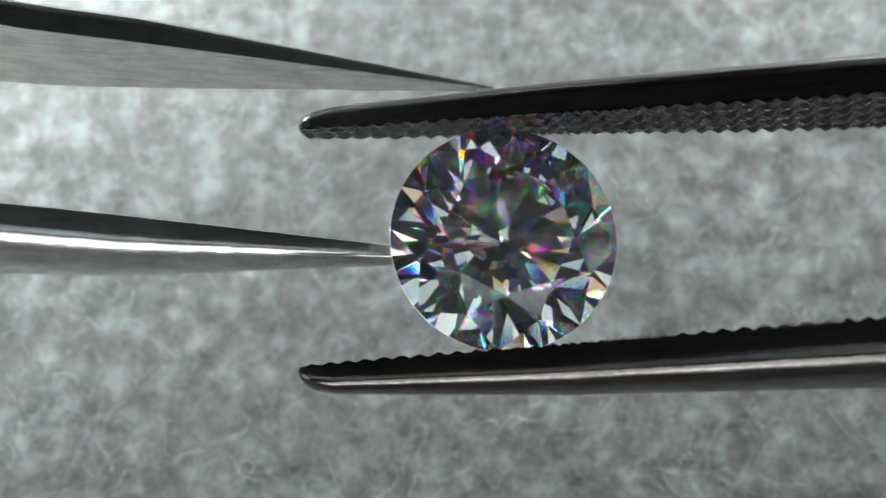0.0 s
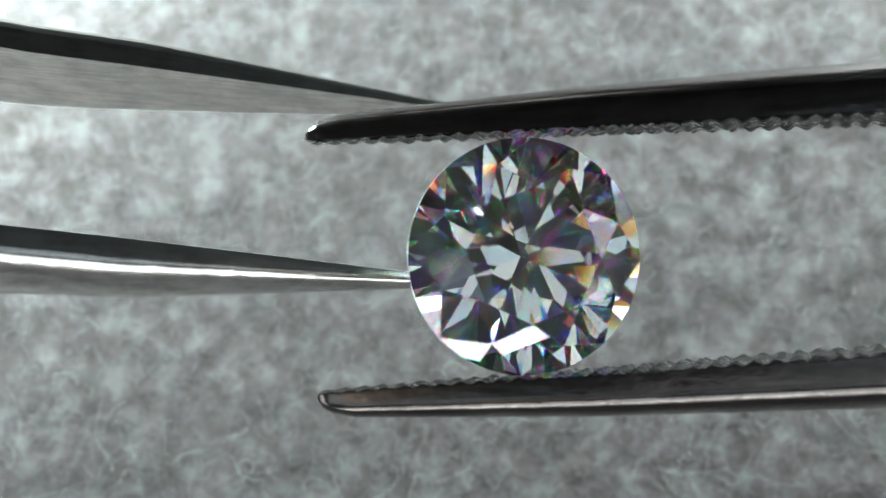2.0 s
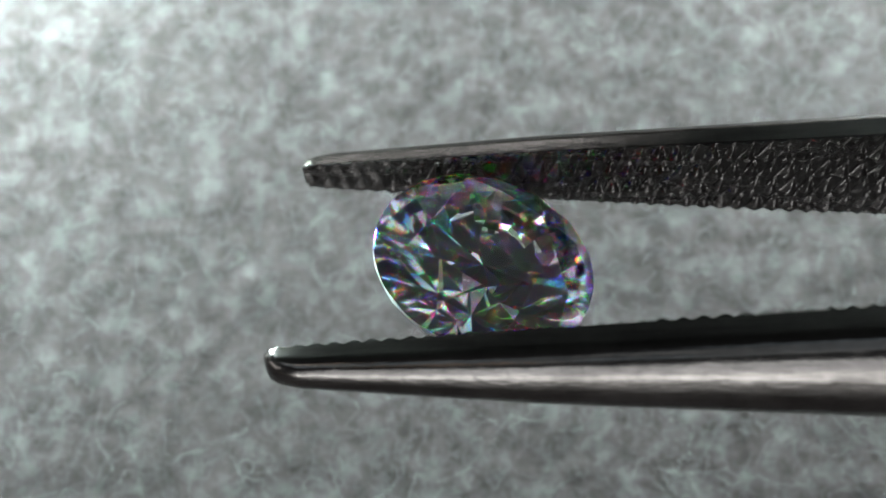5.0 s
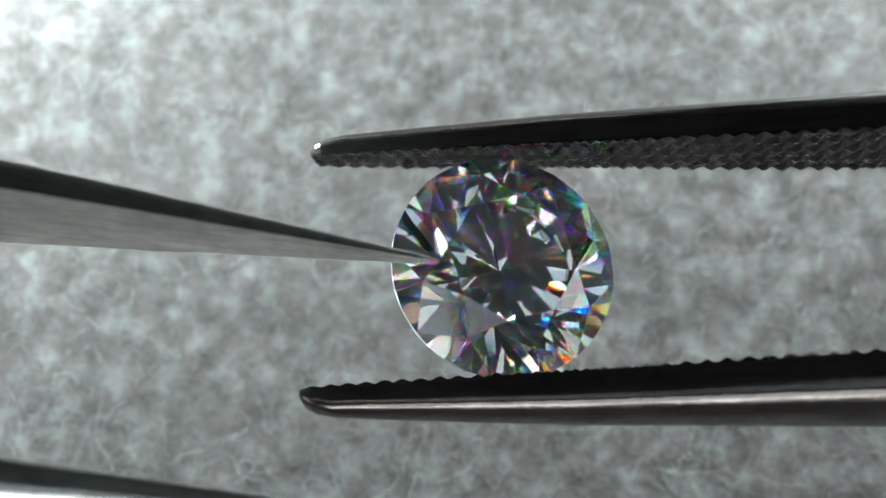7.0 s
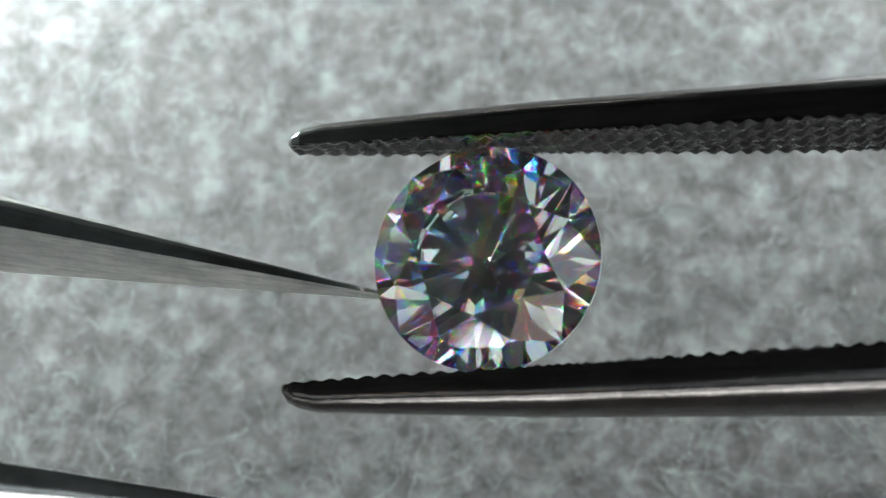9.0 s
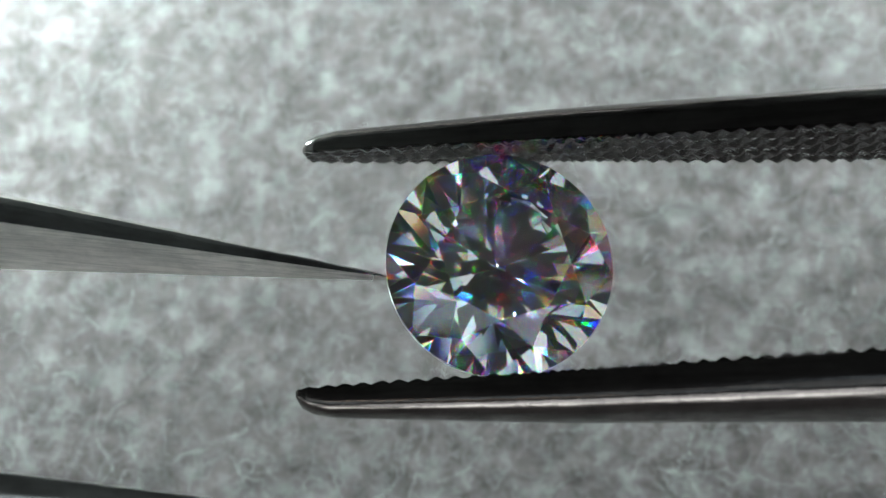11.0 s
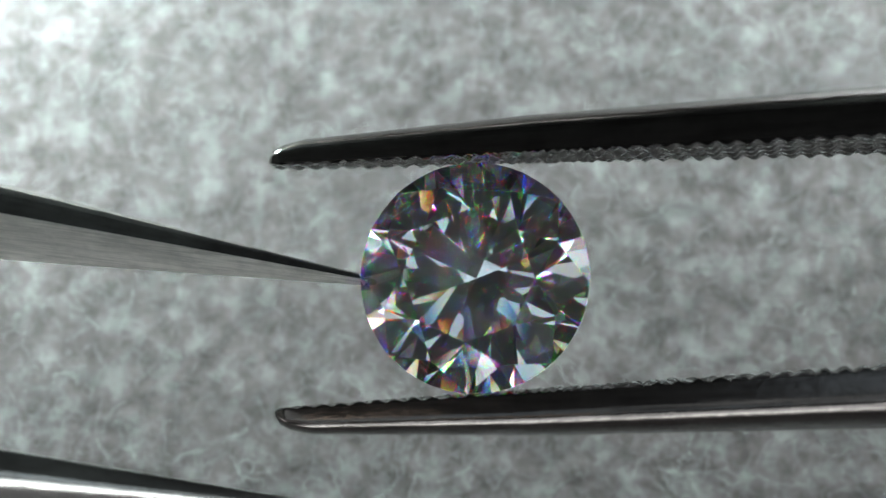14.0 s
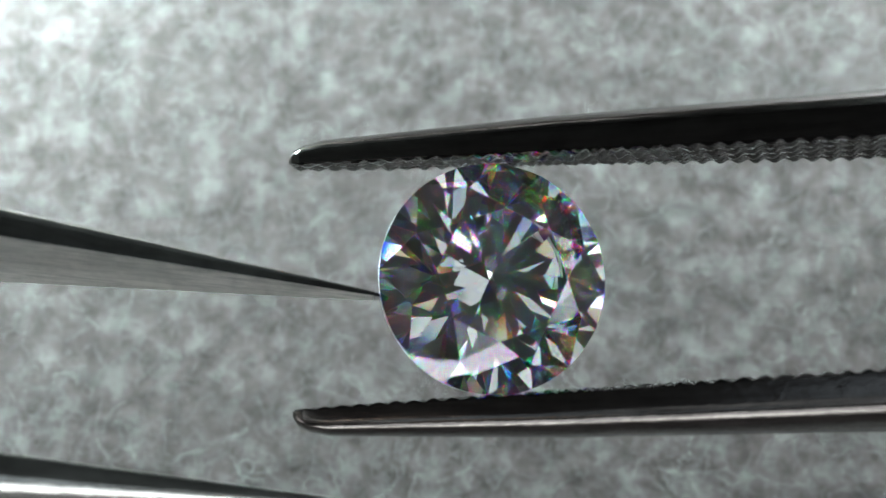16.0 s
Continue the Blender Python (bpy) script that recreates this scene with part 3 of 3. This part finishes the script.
        (12.20, grip(-2.86, -0.89, -0.64, 4.60, 7.11, 2.77) @ seated(9.1)),
        (12.50, grip(-2.89, -0.70, -0.73, 5.59, 7.18, 2.71) @ seated(9.2)),
        (12.60, grip(-3.11, -0.70, -0.73, 5.37, 7.21, 2.72) @ seated(9.2)),
        (12.70, grip(-3.60, -0.73, -0.73, 5.36, 7.14, 2.72) @ seated(9.1)),
        (12.80, grip(-4.16, -0.90, -0.64, 5.18, 7.12, 2.73) @ seated(9.1)),
        (12.90, grip(-4.58, -1.18, -0.56, 5.55, 7.06, 2.71) @ seated(9.1)),
        (13.00, grip(-4.87, -1.48, -0.56, 4.81, 7.10, 2.75) @ seated(9.1)),
        (13.20, grip(-4.90, -1.31, -0.56, 5.13, 7.14, 2.73) @ seated(9.1)),
        (13.50, grip(-4.83, -1.22, -0.56, 5.09, 7.17, 2.74) @ seated(9.2)),
        (13.80, grip(-4.85, -1.13, -0.56, 5.18, 7.24, 2.73) @ seated(2.2)),
        (14.00, grip(-4.86, -1.08, -0.56, 5.23, 7.29, 2.73) @ seated(-2.4)),
        (14.10, grip(-4.91, -1.03, -0.56, 5.15, 7.31, 2.73) @ seated(-4.7)),
        (14.50, grip(-5.13, -0.85, -0.56, 4.80, 7.40, 2.75) @ seated(-5.3)),
        (14.70, grip(-5.11, -0.88, -0.53, 4.99, 7.40, 2.74) @ seated(-5.6)),
        (14.90, grip(-5.09, -0.92, -0.49, 5.18, 7.40, 2.73) @ seated(9.4)),
        (15.00, grip(-5.08, -0.93, -0.48, 5.27, 7.40, 2.73) @ seated(12.1)),
        (15.20, grip(-4.89, -0.93, -0.48, 5.48, 7.35, 2.71) @ seated(17.4)),
        (15.50, grip(-4.61, -0.91, -0.48, 5.79, 7.29, 2.70) @ seated(18.0)),
        (16.00, grip(-4.30, -1.09, -0.39, 7.09, 7.17, 2.63) @ seated(19.2)),
    ])
    walk(POINTED, [
        (0.0, poised(1.47, 1.60, -3.07, -3.92, 18.00)),
        (0.2, poised(1.56, 1.27, -3.07, -5.02, 18.00)),
        (0.4, poised(1.70, 1.00, -3.47, -5.73, 18.00)),
        (0.7, poised(1.56, 1.07, -3.47, -5.10, 18.00)),
        (1.0, poised(1.37, 0.55, -3.47, -7.16, 18.00, 2.23)),
        (1.5, poised(1.65, 1.06, -3.47, -3.60, 18.00)),
        (2.0, poised(1.57, 0.75, -3.07, -4.61, 18.00)),
        (2.4, poised(1.60, 0.45, -3.07, -5.55, 18.00)),
        (2.7, poised(1.73, 0.27, -3.07, -5.80, 18.00)),
        (2.8, poised(1.57, 0.88, -3.07, -4.94, 18.00)),
        (2.9, poised(1.02, 1.46, -0.37, -3.06, 18.00)),
        (3.0, poised(-3.22, 4.71, 0.63, -6.51, 18.00, 6.53)),
        (3.1, poised(-13.60, 1.72, 2.61, -10.00, 26.00)),
        (3.5, poised(-16.84, 2.18, 3.61, -10.00, 26.00)),
        (5.8, poised(-16.84, 2.18, 3.61, -10.00, 26.00)),
        (6.2, poised(-10.15, -0.27, 3.61, -4.38, 26.00)),
        (6.3, poised(-8.47, -0.88, 3.61, -6.56, 26.00, 5.04)),
        (6.4, poised(-7.21, -2.41, 3.61, -6.95, 26.00, 4.77)),
        (6.5, poised(-6.47, -2.16, 3.61, -5.80, 26.00, 4.66)),
        (6.6, poised(-3.49, -3.38, 3.61, -6.18, 26.00)),
        (6.7, poised(-2.18, -4.71, 3.61, -8.82, 26.00)),
        (6.8, poised(-1.06, -4.54, 3.61, -7.26, 26.00)),
        (6.9, poised(-0.67, -3.72, 3.81, -6.92, 26.00)),
        (7.0, poised(-0.37, -3.64, 3.81, -6.94, 26.00)),
        (7.2, poised(-1.49, -3.38, 2.81, -6.04, 26.00)),
        (7.6, poised(-1.55, -3.53, 2.61, -6.13, 26.00)),
        (8.0, poised(-1.70, -4.05, 2.61, -8.86, 26.00)),
        (8.3, poised(-1.20, -4.70, 2.21, -10.32, 26.00)),
        (8.5, poised(-1.49, -4.63, 1.81, -8.76, 26.00)),
        (8.7, poised(-1.65, -4.51, 1.21, -7.73, 26.00)),
        (8.8, poised(-2.64, -2.64, 0.81, -4.76, 26.00)),
        (8.9, poised(-2.86, -3.47, 0.81, -5.61, 26.00)),
        (9.0, poised(-1.71, -4.74, 0.21, -8.18, 26.00, 5.98)),
        (9.2, poised(-1.92, -4.96, 0.21, -8.86, 26.00, 5.97)),
        (10.2, poised(-1.81, -4.55, 0.21, -6.94, 26.00)),
        (11.3, poised(-1.73, -4.08, 0.41, -5.74, 26.00)),
        (11.5, poised(-1.88, -4.05, 0.41, -5.77, 26.00)),
        (11.8, poised(-2.15, -3.98, 0.81, -5.65, 26.00)),
        (12.0, poised(-2.31, -3.77, 1.61, -7.85, 26.00, 4.38)),
        (12.2, poised(-2.99, -3.09, 2.40, -6.72, 26.00, 1.13)),
        (12.5, poised(-3.09, -2.65, 4.20, -7.05, 26.00, 2.30)),
        (12.6, poised(-1.80, -3.86, 3.80, -5.71, 26.00, 6.00)),
        (12.7, poised(-1.12, -4.73, 3.61, -8.10, 26.00, 5.97)),
        (12.9, poised(-0.52, -5.02, 3.81, -8.23, 26.00, 5.97)),
        (13.0, poised(-0.59, -4.88, 3.81, -8.97, 26.00, 5.94)),
        (13.3, poised(-1.01, -4.58, 3.61, -7.47, 26.00, 5.97)),
        (13.5, poised(-1.42, -4.45, 3.61, -7.47, 26.00, 1.88)),
        (13.8, poised(-1.70, -4.47, 2.11, -8.20, 26.00, 3.39)),
        (14.0, poised(-1.86, -4.32, 1.01, -8.04, 26.00, 4.13)),
        (14.3, poised(-2.35, -4.37, 0.41, -8.03, 26.00, 4.08)),
        (14.5, poised(-2.49, -4.50, 0.21, -8.35, 26.00, 3.32)),
        (14.9, poised(-2.63, -5.05, 0.21, -9.27, 26.00, 4.88)),
        (15.0, poised(-2.61, -5.07, 0.41, -9.26, 26.00, 4.88)),
        (15.2, poised(-2.38, -4.85, 0.81, -8.84, 26.00)),
        (15.5, poised(-2.15, -4.63, 1.11, -7.39, 26.00)),
        (16.0, poised(-1.67, -4.68, 2.51, -6.94, 26.00)),
    ])
    walk(LOWER_ARM, [
        (0.0, spread(-1.54)),
        (0.2, spread(-1.59)),
        (0.4, spread(-1.60)),
        (0.7, spread(-1.56)),
        (1.0, spread(-1.20)),
        (1.5, spread(-1.55)),
        (2.0, spread(-1.62)),
        (2.4, spread(-1.67)),
        (2.7, spread(-1.75)),
        (2.8, spread(-1.62)),
        (2.9, spread(-1.74)),
        (3.0, spread(-2.30)),
        (3.1, spread(0.00)),
        (3.5, spread(0.00)),
        (5.8, spread(0.00)),
        (6.2, spread(0.09)),
        (6.3, spread(0.26)),
        (6.4, spread(-0.20)),
        (6.5, spread(-0.14)),
        (6.6, spread(-0.62)),
        (6.7, spread(-0.65)),
        (6.8, spread(-0.53)),
        (6.9, spread(-0.38)),
        (7.0, spread(-0.37)),
        (7.2, spread(-0.06)),
        (7.6, spread(-0.01)),
        (8.0, spread(-0.11)),
        (8.3, spread(-0.31)),
        (8.5, spread(-0.44)),
        (8.7, spread(-0.68)),
        (8.8, spread(-0.42)),
        (8.9, spread(-0.45)),
        (9.0, spread(-0.56)),
        (9.2, spread(-0.59)),
        (10.2, spread(-0.35)),
        (11.3, spread(-0.15)),
        (11.5, spread(-0.15)),
        (11.8, spread(-0.15)),
        (12.0, spread(-0.16)),
        (12.2, spread(-0.52)),
        (12.5, spread(-0.87)),
        (12.6, spread(-0.86)),
        (12.7, spread(-1.06)),
        (12.9, spread(-1.23)),
        (13.0, spread(-1.14)),
        (13.3, spread(-1.26)),
        (13.5, spread(-1.05)),
        (13.8, spread(-0.87)),
        (14.0, spread(-0.62)),
        (14.3, spread(-0.59)),
        (14.5, spread(-0.64)),
        (14.9, spread(-0.99)),
        (15.0, spread(-1.04)),
        (15.2, spread(-1.14)),
        (15.5, spread(-1.15)),
        (16.0, spread(-1.41)),
    ])


motions()
